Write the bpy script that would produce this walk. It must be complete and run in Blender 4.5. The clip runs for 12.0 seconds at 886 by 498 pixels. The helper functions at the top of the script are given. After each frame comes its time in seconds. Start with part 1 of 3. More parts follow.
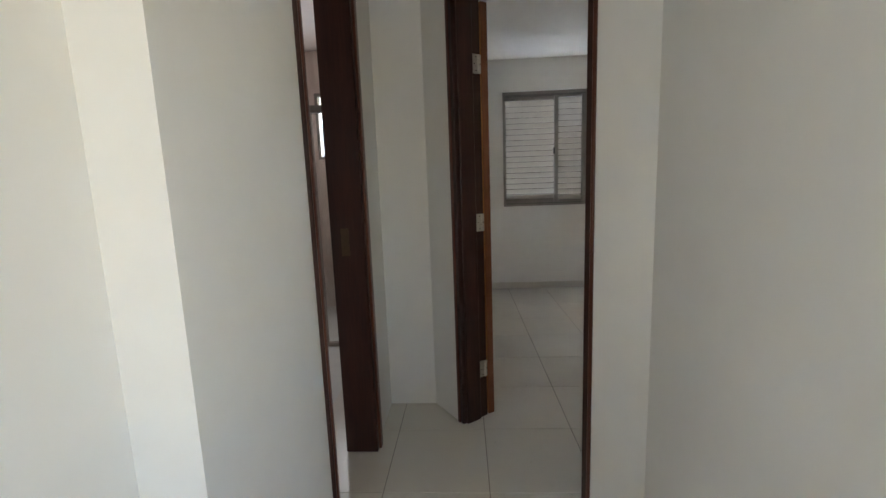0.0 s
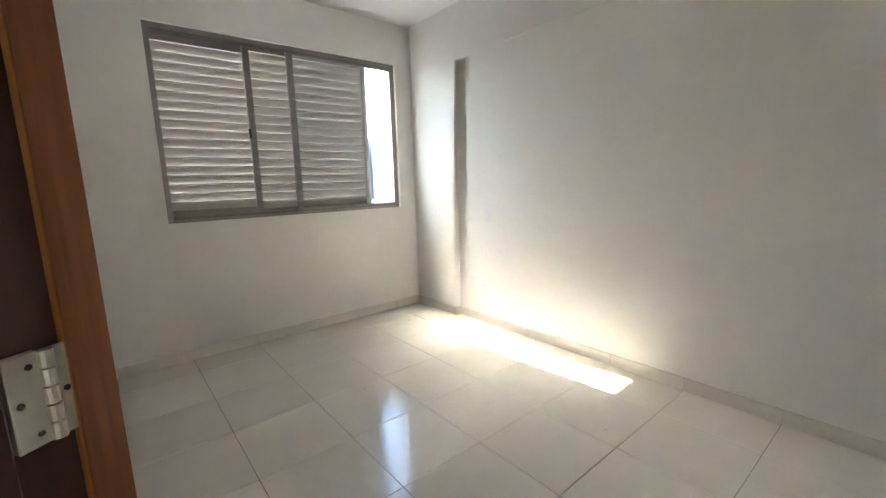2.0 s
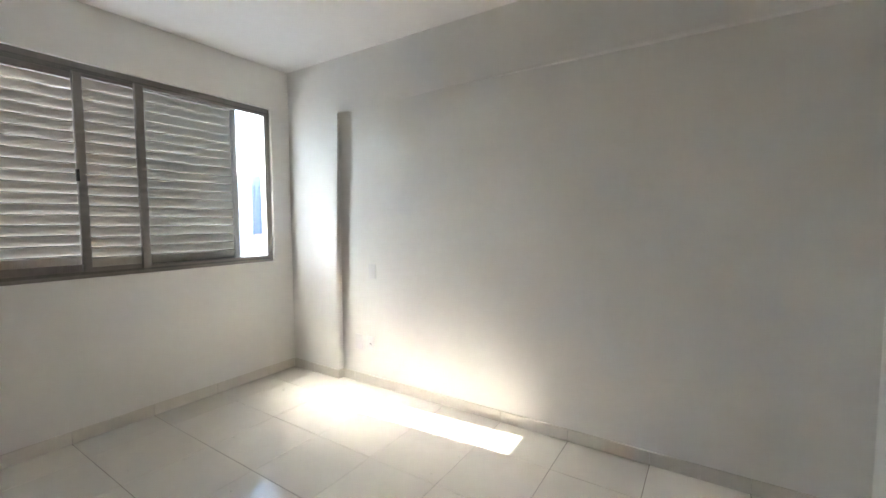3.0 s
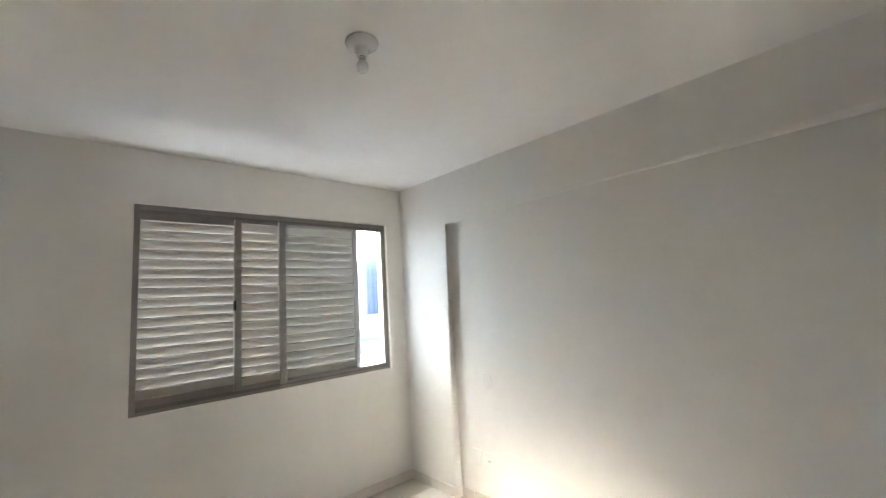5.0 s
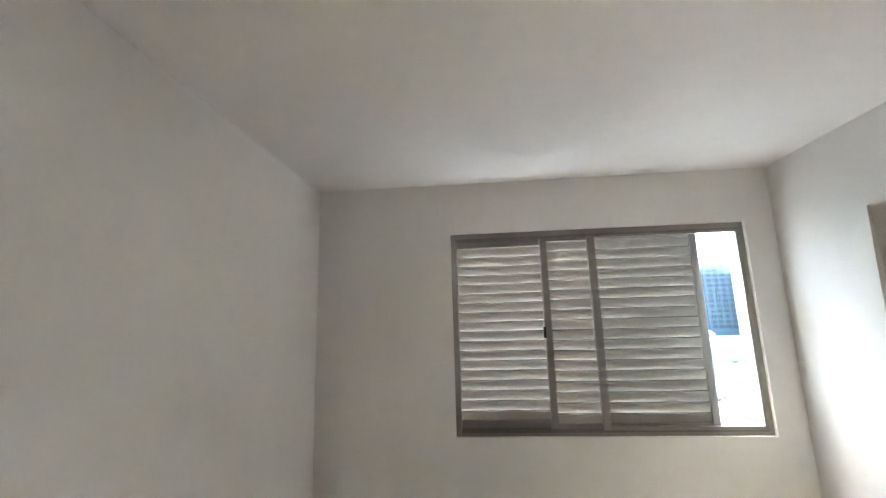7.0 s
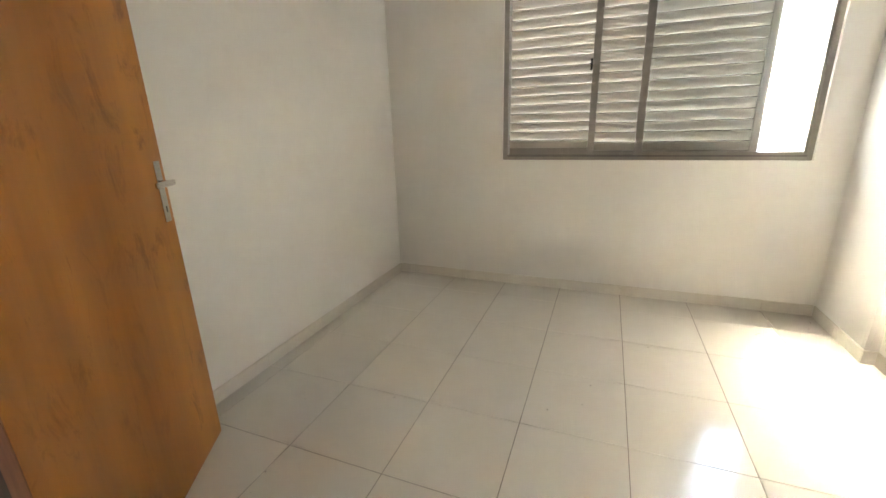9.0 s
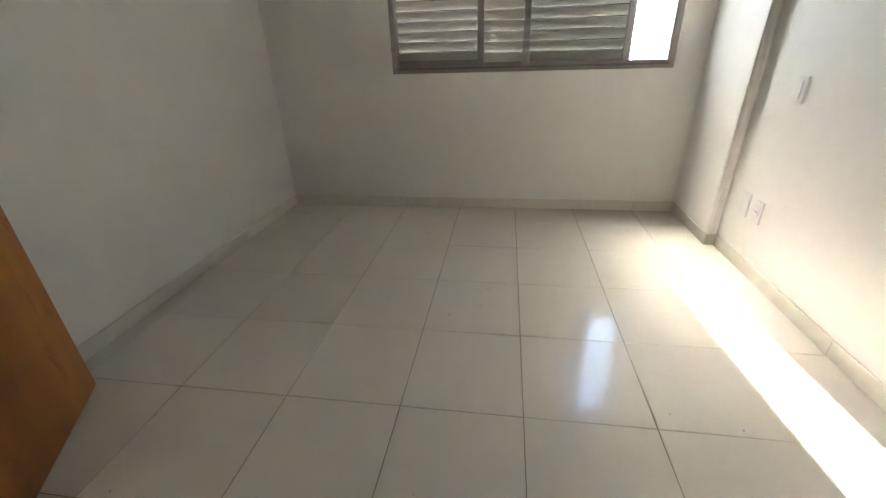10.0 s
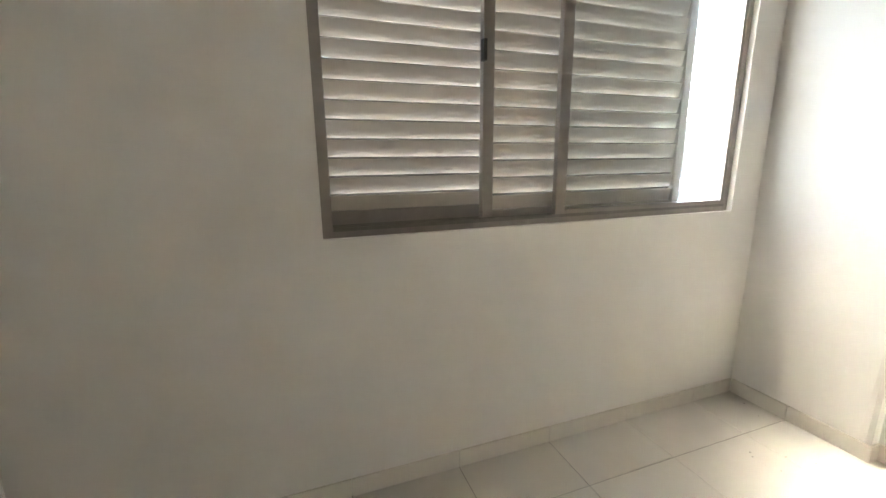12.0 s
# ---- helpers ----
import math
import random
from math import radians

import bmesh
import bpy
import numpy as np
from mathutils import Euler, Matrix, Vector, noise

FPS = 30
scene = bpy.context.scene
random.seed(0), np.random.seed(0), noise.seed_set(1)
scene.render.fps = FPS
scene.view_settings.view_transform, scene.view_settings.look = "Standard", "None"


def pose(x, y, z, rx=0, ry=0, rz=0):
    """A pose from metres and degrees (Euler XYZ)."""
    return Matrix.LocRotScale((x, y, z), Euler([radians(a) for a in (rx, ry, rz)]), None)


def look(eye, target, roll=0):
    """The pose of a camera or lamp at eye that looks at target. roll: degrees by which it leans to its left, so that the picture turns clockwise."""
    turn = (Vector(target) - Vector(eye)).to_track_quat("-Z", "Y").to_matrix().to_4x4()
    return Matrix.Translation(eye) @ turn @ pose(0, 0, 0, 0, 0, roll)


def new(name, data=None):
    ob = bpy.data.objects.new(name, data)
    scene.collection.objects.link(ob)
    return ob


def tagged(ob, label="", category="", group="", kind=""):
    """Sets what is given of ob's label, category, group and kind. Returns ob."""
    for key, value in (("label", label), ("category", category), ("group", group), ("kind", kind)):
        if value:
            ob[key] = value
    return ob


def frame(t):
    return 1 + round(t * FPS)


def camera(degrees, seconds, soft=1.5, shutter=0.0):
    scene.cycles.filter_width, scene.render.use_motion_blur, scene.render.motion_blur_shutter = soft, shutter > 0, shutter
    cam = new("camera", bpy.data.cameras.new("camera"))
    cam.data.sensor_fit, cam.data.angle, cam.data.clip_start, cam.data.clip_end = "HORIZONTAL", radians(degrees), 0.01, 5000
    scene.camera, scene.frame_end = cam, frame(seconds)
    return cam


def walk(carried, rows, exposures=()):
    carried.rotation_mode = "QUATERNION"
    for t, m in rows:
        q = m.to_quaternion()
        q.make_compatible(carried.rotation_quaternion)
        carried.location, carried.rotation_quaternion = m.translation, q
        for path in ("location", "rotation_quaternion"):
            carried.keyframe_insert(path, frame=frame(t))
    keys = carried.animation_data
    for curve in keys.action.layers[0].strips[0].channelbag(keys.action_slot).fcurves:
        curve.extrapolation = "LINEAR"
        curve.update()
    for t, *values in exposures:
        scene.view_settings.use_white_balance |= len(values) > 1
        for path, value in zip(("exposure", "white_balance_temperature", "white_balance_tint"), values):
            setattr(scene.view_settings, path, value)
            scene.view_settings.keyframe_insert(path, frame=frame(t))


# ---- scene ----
cam = camera(94.5, 12.0)
PATH = [
    (0, (0.446, -4.822, 1.202), (0.337, -2.846, 0.914), -2.1),
    (0.3, (0.449, -4.482, 1.195), (0.406, -2.502, 0.919), -2.3),
    (0.6, (0.472, -4.15, 1.188), (0.569, -2.17, 0.927), -2.6),
    (0.9, (0.478, -3.874, 1.192), (0.807, -1.918, 0.935), -2.5),
    (1.2, (0.483, -3.628, 1.195), (1.118, -1.752, 0.918), -2.7),
    (1.5, (0.523, -3.451, 1.202), (1.424, -1.69, 0.908), -2.8),
    (2, (0.588, -3.281, 1.213), (1.838, -1.755, 0.883), -1.6),
    (2.5, (0.597, -3.185, 1.256), (2.134, -1.934, 0.983), -0.6),
    (2.7, (0.605, -3.16, 1.276), (2.232, -2.019, 1.055), -0.4),
    (4.3, (0.617, -3.099, 1.508), (2.285, -2.004, 1.65), -1.5),
    (4.5, (0.594, -3.111, 1.522), (2.193, -1.923, 1.7), -1.8),
    (5, (0.608, -3.073, 1.564), (1.962, -1.621, 1.8), -3.4),
    (5.5, (0.696, -2.98, 1.618), (1.729, -1.29, 1.899), -3.9),
    (6, (0.787, -2.841, 1.637), (1.477, -0.99, 1.953), -3.2),
    (6.5, (0.924, -2.66, 1.667), (1.273, -0.722, 2.013), -2.5),
    (7, (1.092, -2.679, 1.68), (0.92, -0.717, 2.03), -1.6),
    (7.2, (1.134, -2.709, 1.699), (0.788, -0.764, 2.008), -1.4),
    (8.8, (1.569, -3.035, 1.261), (0.801, -1.241, 0.825), -1.1),
    (9, (1.635, -3.069, 1.238), (0.926, -1.291, 0.659), -1.7),
    (9.5, (1.739, -3.127, 1.173), (1.251, -1.372, 0.348), -2.5),
    (10, (1.709, -3.048, 1.131), (1.429, -1.274, 0.251), -1.9),
    (10.5, (1.504, -2.847, 1.151), (1.354, -1.032, 0.326), -1.5),
    (11, (1.274, -2.43, 1.171), (1.194, -0.573, 0.432), -1.9),
    (11.5, (0.992, -1.898, 1.192), (1.163, 0.016, 0.637), -0.9),
    (11.8, (0.878, -1.567, 1.236), (1.334, 0.32, 0.758), -0.3),
    (12, (0.828, -1.344, 1.223), (1.496, 0.493, 0.799), -0.6),
]
EXPOSURES = [(0, 3.95, 6450, 12), (0.6, 4.62, 6900, 12), (1.0, 4.5, 7600, 12), (1.5, 4.67, 7250, 12), (2.1, 4.49, 6800, 12), (2.7, 4.49, 6600, 12), (4.3, 4.42, 6650, 12), (5.5, 4.57, 6700, 12), (7.2, 4.55, 6700, 12), (8.8, 5.12, 7600, 12), (9.1, 4.97, 7700, 12), (9.5, 4.57, 7500, 12), (10.1, 4.12, 7000, 12), (10.5, 4.02, 6900, 12), (11.0, 4.42, 7000, 12), (11.5, 4.57, 7050, 12), (12, 4.57, 7200, 12)]
walk(cam, [(t, look(eye, target, roll)) for t, eye, target, roll in PATH], EXPOSURES)

# ---- world, sun, large lights ----
SUN_DIR = Vector((0.075, -1.0, -0.95)).normalized()
world = bpy.data.worlds.new("sky")
scene.world = world
world.use_nodes = True
wn = world.node_tree
sky = wn.nodes.new("ShaderNodeTexSky")
sky.sky_type = "NISHITA"
sky.sun_disc = False
sky.sun_elevation = math.asin(-SUN_DIR.z)
sky.sun_rotation = math.atan2(-SUN_DIR.x, -SUN_DIR.y)
sky.dust_density = 0.1
sky.air_density = 1.15
wn.links.new(sky.outputs[0], wn.nodes["Background"].inputs[0])
wn.nodes["Background"].inputs[1].default_value = 0.15

sun = new("sun", bpy.data.lights.new("sun", "SUN"))
sun.data.energy = 1.8
sun.data.angle = radians(0.5)
sun.data.color = (1.0, 0.96, 0.90)
sun.matrix_world = look((0, 20, 20), Vector((0, 20, 20)) + SUN_DIR)


def opening_light(name, x, y, z, target, w, h, power, color):
    """An area lamp in a wall's opening, in place of the sky's light."""
    ob = new(name, bpy.data.lights.new(name, "AREA"))
    ob.data.shape = "RECTANGLE"
    ob.data.size, ob.data.size_y = w, h
    ob.data.energy = power
    ob.data.color = color
    ob.matrix_world = look((x, y, z), target)
    return ob


# the hall lamp is added fill from behind the camera; no window is known there
opening_light("hall_fill_light", 1.06, -5.85, 1.35, (-1.0, -5.7, 1.3), 0.7, 1.1, 0.7, (1.0, 0.93, 0.85))
opening_light("bath_window_light", -0.715, -0.49, 1.88, (-0.66, -3.0, 0.4), 0.56, 0.6, 0.6, (0.95, 0.97, 1.0))


# ---- materials ----
def material(name, color, rough=0.5, metal=0.0, spread=0.06, grain=40.0, stain=1.5, bump=0.0, bump_scale=200.0, per_object=0.0, rough_spread=0.0, spec=0.5):
    """A surface with variation of tone at two scales, fine relief and, where asked, a tone for each object."""
    m = bpy.data.materials.new(name)
    m.use_nodes = True
    nt = m.node_tree
    b = nt.nodes["Principled BSDF"]
    b.inputs["Roughness"].default_value = rough
    b.inputs["Metallic"].default_value = metal
    b.inputs["Specular IOR Level"].default_value = spec
    geo = nt.nodes.new("ShaderNodeNewGeometry")
    n1 = nt.nodes.new("ShaderNodeTexNoise")
    n1.inputs["Scale"].default_value = stain
    n1.inputs["Detail"].default_value = 5
    n2 = nt.nodes.new("ShaderNodeTexNoise")
    n2.inputs["Scale"].default_value = grain
    n2.inputs["Detail"].default_value = 3
    for n in (n1, n2):
        nt.links.new(geo.outputs["Position"], n.inputs["Vector"])
    add = nt.nodes.new("ShaderNodeMath")
    add.operation = "ADD"
    nt.links.new(n1.outputs[0], add.inputs[0])
    nt.links.new(n2.outputs[0], add.inputs[1])
    last = add.outputs[0]
    if per_object:
        info = nt.nodes.new("ShaderNodeObjectInfo")
        mul = nt.nodes.new("ShaderNodeMath")
        mul.operation = "MULTIPLY_ADD"
        mul.inputs[1].default_value = per_object
        nt.links.new(info.outputs["Random"], mul.inputs[0])
        nt.links.new(last, mul.inputs[2])
        last = mul.outputs[0]
    ramp = nt.nodes.new("ShaderNodeMapRange")
    ramp.inputs["From Min"].default_value = 0.6
    ramp.inputs["From Max"].default_value = 1.4 + per_object
    ramp.inputs["To Min"].default_value = 1.0 - spread
    ramp.inputs["To Max"].default_value = 1.0 + spread
    nt.links.new(last, ramp.inputs["Value"])
    mix = nt.nodes.new("ShaderNodeVectorMath")
    mix.operation = "SCALE"
    mix.inputs[0].default_value = color
    nt.links.new(ramp.outputs[0], mix.inputs["Scale"])
    nt.links.new(mix.outputs[0], b.inputs["Base Color"])
    if rough_spread:
        rr = nt.nodes.new("ShaderNodeMapRange")
        rr.inputs["From Min"].default_value, rr.inputs["From Max"].default_value = 0.3, 0.7
        rr.inputs["To Min"].default_value, rr.inputs["To Max"].default_value = rough - rough_spread, rough + rough_spread
        nt.links.new(n1.outputs[0], rr.inputs["Value"])
        nt.links.new(rr.outputs[0], b.inputs["Roughness"])
    if bump:
        n3 = nt.nodes.new("ShaderNodeTexNoise")
        n3.inputs["Scale"].default_value = bump_scale
        n3.inputs["Detail"].default_value = 4
        nt.links.new(geo.outputs["Position"], n3.inputs["Vector"])
        bp = nt.nodes.new("ShaderNodeBump")
        bp.inputs["Strength"].default_value = bump
        bp.inputs["Distance"].default_value = 0.002
        nt.links.new(n3.outputs[0], bp.inputs["Height"])
        nt.links.new(bp.outputs[0], b.inputs["Normal"])
    return m


def wood(name, dark, light, rough, scale=9.0, stretch=0.07, knots=0.0, fine=0.35):
    """Varnished wood with its grain along z."""
    m = bpy.data.materials.new(name)
    m.use_nodes = True
    nt = m.node_tree
    b = nt.nodes["Principled BSDF"]
    b.inputs["Roughness"].default_value = rough
    tc = nt.nodes.new("ShaderNodeTexCoord")
    mp = nt.nodes.new("ShaderNodeMapping")
    mp.inputs["Scale"].default_value = (1, 1, stretch)
    nt.links.new(tc.outputs["Object"], mp.inputs["Vector"])
    n1 = nt.nodes.new("ShaderNodeTexNoise")
    n1.inputs["Scale"].default_value = scale
    n1.inputs["Detail"].default_value = 6
    n1.inputs["Distortion"].default_value = 1.2
    n2 = nt.nodes.new("ShaderNodeTexNoise")
    n2.inputs["Scale"].default_value = scale * 14
    n2.inputs["Detail"].default_value = 3
    for n in (n1, n2):
        nt.links.new(mp.outputs[0], n.inputs["Vector"])
    mixf = nt.nodes.new("ShaderNodeMix")
    mixf.inputs[0].default_value = fine
    nt.links.new(n1.outputs[0], mixf.inputs[2])
    nt.links.new(n2.outputs[0], mixf.inputs[3])
    cr = nt.nodes.new("ShaderNodeValToRGB")
    cr.color_ramp.elements[0].position, cr.color_ramp.elements[1].position = 0.32, 0.66
    cr.color_ramp.elements[0].color = (*dark, 1)
    cr.color_ramp.elements[1].color = (*light, 1)
    nt.links.new(mixf.outputs[0], cr.inputs[0])
    last = cr.outputs[0]
    if knots:
        mp2 = nt.nodes.new("ShaderNodeMapping")
        mp2.inputs["Scale"].default_value = (1, 1, 0.42)
        nt.links.new(tc.outputs["Object"], mp2.inputs["Vector"])
        n4 = nt.nodes.new("ShaderNodeTexNoise")
        n4.inputs["Scale"].default_value = 10.0
        n4.inputs["Detail"].default_value = 5
        n4.inputs["Roughness"].default_value = 0.7
        n4.inputs["Distortion"].default_value = 0.6
        nt.links.new(mp2.outputs[0], n4.inputs["Vector"])
        kr = nt.nodes.new("ShaderNodeValToRGB")
        kr.color_ramp.elements[0].position, kr.color_ramp.elements[1].position = 0.55, 0.67
        kr.color_ramp.elements[0].color = (0, 0, 0, 1)
        kr.color_ramp.elements[1].color = (knots, knots, knots, 1)
        nt.links.new(n4.outputs[0], kr.inputs[0])
        km = nt.nodes.new("ShaderNodeMix")
        km.data_type = "RGBA"
        km.inputs[7].default_value = (*dark, 1)
        nt.links.new(kr.outputs[0], km.inputs[0])
        nt.links.new(last, km.inputs[6])
        last = km.outputs[2]
    nt.links.new(last, b.inputs["Base Color"])
    bp = nt.nodes.new("ShaderNodeBump")
    bp.inputs["Strength"].default_value = 0.12
    bp.inputs["Distance"].default_value = 0.001
    nt.links.new(n2.outputs[0], bp.inputs["Height"])
    nt.links.new(bp.outputs[0], b.inputs["Normal"])
    return m


def glass(name, tint=(0.96, 0.99, 0.98), rough=0.0):
    m = bpy.data.materials.new(name)
    m.use_nodes = True
    b = m.node_tree.nodes["Principled BSDF"]
    b.inputs["Base Color"].default_value = (*tint, 1)
    b.inputs["Transmission Weight"].default_value = 1.0
    b.inputs["Roughness"].default_value = rough
    b.inputs["IOR"].default_value = 1.45
    return m


PAINT = material("wall_paint", (0.83, 0.815, 0.775), 0.55, spread=0.02, grain=12, stain=0.8, bump=0.12, bump_scale=90)
CEILING_PAINT = material("ceiling_paint", (0.87, 0.855, 0.825), 0.7, spread=0.02, grain=12, stain=0.7, bump=0.1, bump_scale=80)
TILE = material("cream_tile", (0.70, 0.66, 0.59), 0.15, spread=0.03, grain=9, stain=2.0, per_object=0.12, rough_spread=0.05, bump=0.05, bump_scale=25)
SKIRT = material("skirting_tile", (0.77, 0.735, 0.66), 0.25, spread=0.05, grain=30, stain=3, per_object=0.3, bump=0.05, bump_scale=60)
GROUT = material("grout", (0.16, 0.125, 0.09), 0.9, spread=0.3, grain=60, stain=2.5)
ALU = material("window_aluminium", (0.30, 0.275, 0.25), 0.42, metal=0.35, spread=0.10, grain=30, stain=3)
ALU_DARK = material("window_track", (0.20, 0.185, 0.17), 0.5, metal=0.35, spread=0.15, grain=40, stain=4)
# near-black that stands in for the shade in the gaps between slats
JOINT_SHADE = material("joint_shade", (0.045, 0.038, 0.032), 0.8, spread=0.3, grain=50, stain=8)
SLAT = material("louvre_slat", (0.52, 0.485, 0.435), 0.42, metal=0.05, spread=0.09, grain=18, stain=4, per_object=0.3, rough_spread=0.06)
DARK_WOOD = wood("dark_varnished_wood", (0.020, 0.007, 0.005), (0.060, 0.022, 0.015), 0.28)
CASING_WOOD = wood("casing_wood", (0.060, 0.018, 0.011), (0.15, 0.05, 0.027), 0.32)
RED_WOOD = wood("red_brown_wood", (0.10, 0.030, 0.012), (0.24, 0.085, 0.035), 0.32)
DOOR_WOOD = wood("orange_door_wood", (0.26, 0.085, 0.017), (0.52, 0.21, 0.05), 0.30, scale=2.2, knots=0.9, fine=0.12)
CHROME = material("brushed_chrome", (0.62, 0.61, 0.59), 0.22, metal=1.0, spread=0.08, grain=90, stain=6)
HINGE = material("zinc_hinge", (0.55, 0.52, 0.46), 0.38, metal=0.9, spread=0.15, grain=80, stain=12)
SCREW = material("screw_hole", (0.05, 0.045, 0.04), 0.5, metal=0.6)
PLASTIC = material("white_plastic", (0.80, 0.79, 0.77), 0.3, spread=0.02)
TARNISH = material("tarnished_brass", (0.10, 0.075, 0.05), 0.5, metal=0.5, spread=0.2, grain=60, stain=9)
HOLE = material("dark_hole", (0.02, 0.02, 0.02), 0.8)
PORCELAIN = material("white_porcelain", (0.80, 0.79, 0.77), 0.12, spread=0.03, grain=20, stain=4)
BULB = material("opal_bulb_glass", (0.82, 0.82, 0.80), 0.1, spread=0.01)
BATH_TILE = wood("pink_patterned_tile", (0.54, 0.43, 0.38), (0.74, 0.66, 0.61), 0.22, scale=5.0, stretch=0.3, fine=0.1)
BATH_FLOOR = material("bath_floor_tile", (0.70, 0.69, 0.66), 0.2, spread=0.04, grain=12)
PANE = glass("window_glass")
SHOWER_GLASS = glass("shower_glass", (0.93, 0.97, 0.95))
CONCRETE = material("outdoor_concrete", (0.58, 0.57, 0.55), 0.9, spread=0.12, grain=0.6, stain=0.05)
ASPHALT = material("asphalt", (0.07, 0.07, 0.07), 0.9, spread=0.2, grain=1.0, stain=0.1)


# ---- building blocks ----
def mesh_object(name, bm, mat, parent=None, smooth=False):
    me = bpy.data.meshes.new(name)
    bmesh.ops.recalc_face_normals(bm, faces=bm.faces)
    bm.to_mesh(me)
    bm.free()
    if smooth:
        for p in me.polygons:
            p.use_smooth = True
    for k in (mat if isinstance(mat, (list, tuple)) else [mat]):
        me.materials.append(k)
    ob = new(name, me)
    ob.parent = parent
    return ob


def add_box(bm, x0, x1, y0, y1, z0, z1, bevel=0.0, seg=1):
    r = bmesh.ops.create_cube(bm, size=1.0, matrix=Matrix.LocRotScale(((x0 + x1) / 2, (y0 + y1) / 2, (z0 + z1) / 2), None, (x1 - x0, y1 - y0, z1 - z0)))
    if bevel:
        es = {e for v in r["verts"] for e in v.link_edges}
        bmesh.ops.bevel(bm, geom=list(es), offset=bevel, segments=seg, affect="EDGES", profile=0.5)


def box(name, x0, x1, y0, y1, z0, z1, mat, parent=None, bevel=0.0, seg=1):
    bm = bmesh.new()
    add_box(bm, x0, x1, y0, y1, z0, z1, bevel, seg)
    return mesh_object(name, bm, mat, parent)


def prism(name, poly, z0, z1, mat, parent=None):
    bm = bmesh.new()
    lo = [bm.verts.new((x, y, z0)) for x, y in poly]
    hi = [bm.verts.new((x, y, z1)) for x, y in poly]
    bm.faces.new(lo)
    bm.faces.new(hi)
    for i in range(len(poly)):
        j = (i + 1) % len(poly)
        bm.faces.new((lo[i], lo[j], hi[j], hi[i]))
    return mesh_object(name, bm, mat, parent)


def pierced_wall(name, origin, along, length, height, thick, holes, mat):
    """A wall from origin along a unit vector, with its thickness vector, and holes (a0, a1, z0, z1) right through it."""
    us = sorted({0.0, length, *(h[0] for h in holes), *(h[1] for h in holes)})
    zs = sorted({0.0, height, *(h[2] for h in holes), *(h[3] for h in holes)})
    def solid(i, j):
        if not (0 <= i < len(us) - 1 and 0 <= j < len(zs) - 1):
            return False
        cu, cz = (us[i] + us[i + 1]) / 2, (zs[j] + zs[j + 1]) / 2
        return not any(h[0] < cu < h[1] and h[2] < cz < h[3] for h in holes)
    bm = bmesh.new()
    o, a, th = Vector(origin), Vector(along), Vector(thick)
    cache = {}
    def vert(i, j, k):
        if (i, j, k) not in cache:
            cache[i, j, k] = bm.verts.new(o + a * us[i] + Vector((0, 0, zs[j])) + th * k)
        return cache[i, j, k]
    for i in range(len(us) - 1):
        for j in range(len(zs) - 1):
            if not solid(i, j):
                continue
            for k in (0, 1):
                bm.faces.new([vert(i, j, k), vert(i + 1, j, k), vert(i + 1, j + 1, k), vert(i, j + 1, k)])
            for di, dj, p, q in ((-1, 0, (i, j), (i, j + 1)), (1, 0, (i + 1, j), (i + 1, j + 1)), (0, -1, (i, j), (i + 1, j)), (0, 1, (i, j + 1), (i + 1, j + 1))):
                if not solid(i + di, j + dj):
                    bm.faces.new([vert(*p, 0), vert(*q, 0), vert(*q, 1), vert(*p, 1)])
    return mesh_object(name, bm, mat)


def lathe(name, profile, mat, parent=None, steps=32):
    """A turned body from (radius, z) pairs."""
    bm = bmesh.new()
    rings = []
    for r, z in profile:
        rings.append([bm.verts.new((r * math.cos(2 * math.pi * i / steps), r * math.sin(2 * math.pi * i / steps), z)) for i in range(steps)])
    for a, b in zip(rings, rings[1:]):
        for i in range(steps):
            j = (i + 1) % steps
            bm.faces.new((a[i], a[j], b[j], b[i]))
    bm.faces.new(rings[0])
    bm.faces.new(rings[-1])
    return mesh_object(name, bm, mat, parent, smooth=True)


def structure(ob, label=""):
    return tagged(ob, label=label, kind="structure")


# ---- large structure ----
H = 2.60
WIN = (0.908, 2.768, 0.975, 2.255)
D = Vector((0.588, -0.809, 0))          # along the slanted door wall
N = Vector((0.809, 0.588, 0))           # from the hall into the bedroom
P0 = Vector((0.256, -2.648, 0))           # where the slanted wall starts in the hall
WALL_T = 0.15


def slant(d, n):
    p = P0 + D * d + N * n
    return (p.x, p.y)


structure(pierced_wall("wall_north", (-1.35, 0, 0), (1, 0, 0), 4.55, H, (0, 0.14, 0), [(WIN[0] + 1.35, WIN[1] + 1.35, WIN[2], WIN[3])], PAINT), "smooth off-white painted wall around the window")
structure(pierced_wall("wall_west", (0, -4.22, 0), (0, 1, 0), 4.22, H, (-0.12, 0, 0), [(0.56, 1.17, -0.0, 2.10)], PAINT), "smooth off-white painted wall")
structure(box("wall_hall_west", -0.24, -0.12, -6.6, -4.22, 0, H, PAINT), "off-white painted hall wall")
# the hole is an unseen, invented opening that lets fill light into the hall
structure(pierced_wall("wall_hall_east", (0.98, -6.6, 0), (0, 1, 0), 2.85, H, (0.14, 0, 0), [(0.4, 1.1, 0.8, 1.9)], PAINT), "off-white painted hall wall")
structure(box("wall_hall_south", -0.24, 1.12, -6.75, -6.6, 0, H, PAINT), "off-white painted wall closing the hall")
structure(box("wall_south", 1.12, 3.16, -3.87, -3.75, 0, H, PAINT), "off-white painted wall")
EAST = 2.998
structure(box("wall_east", EAST, 3.16, -3.75, 0, 0, H, PAINT), "smooth off-white painted wall panel set back")


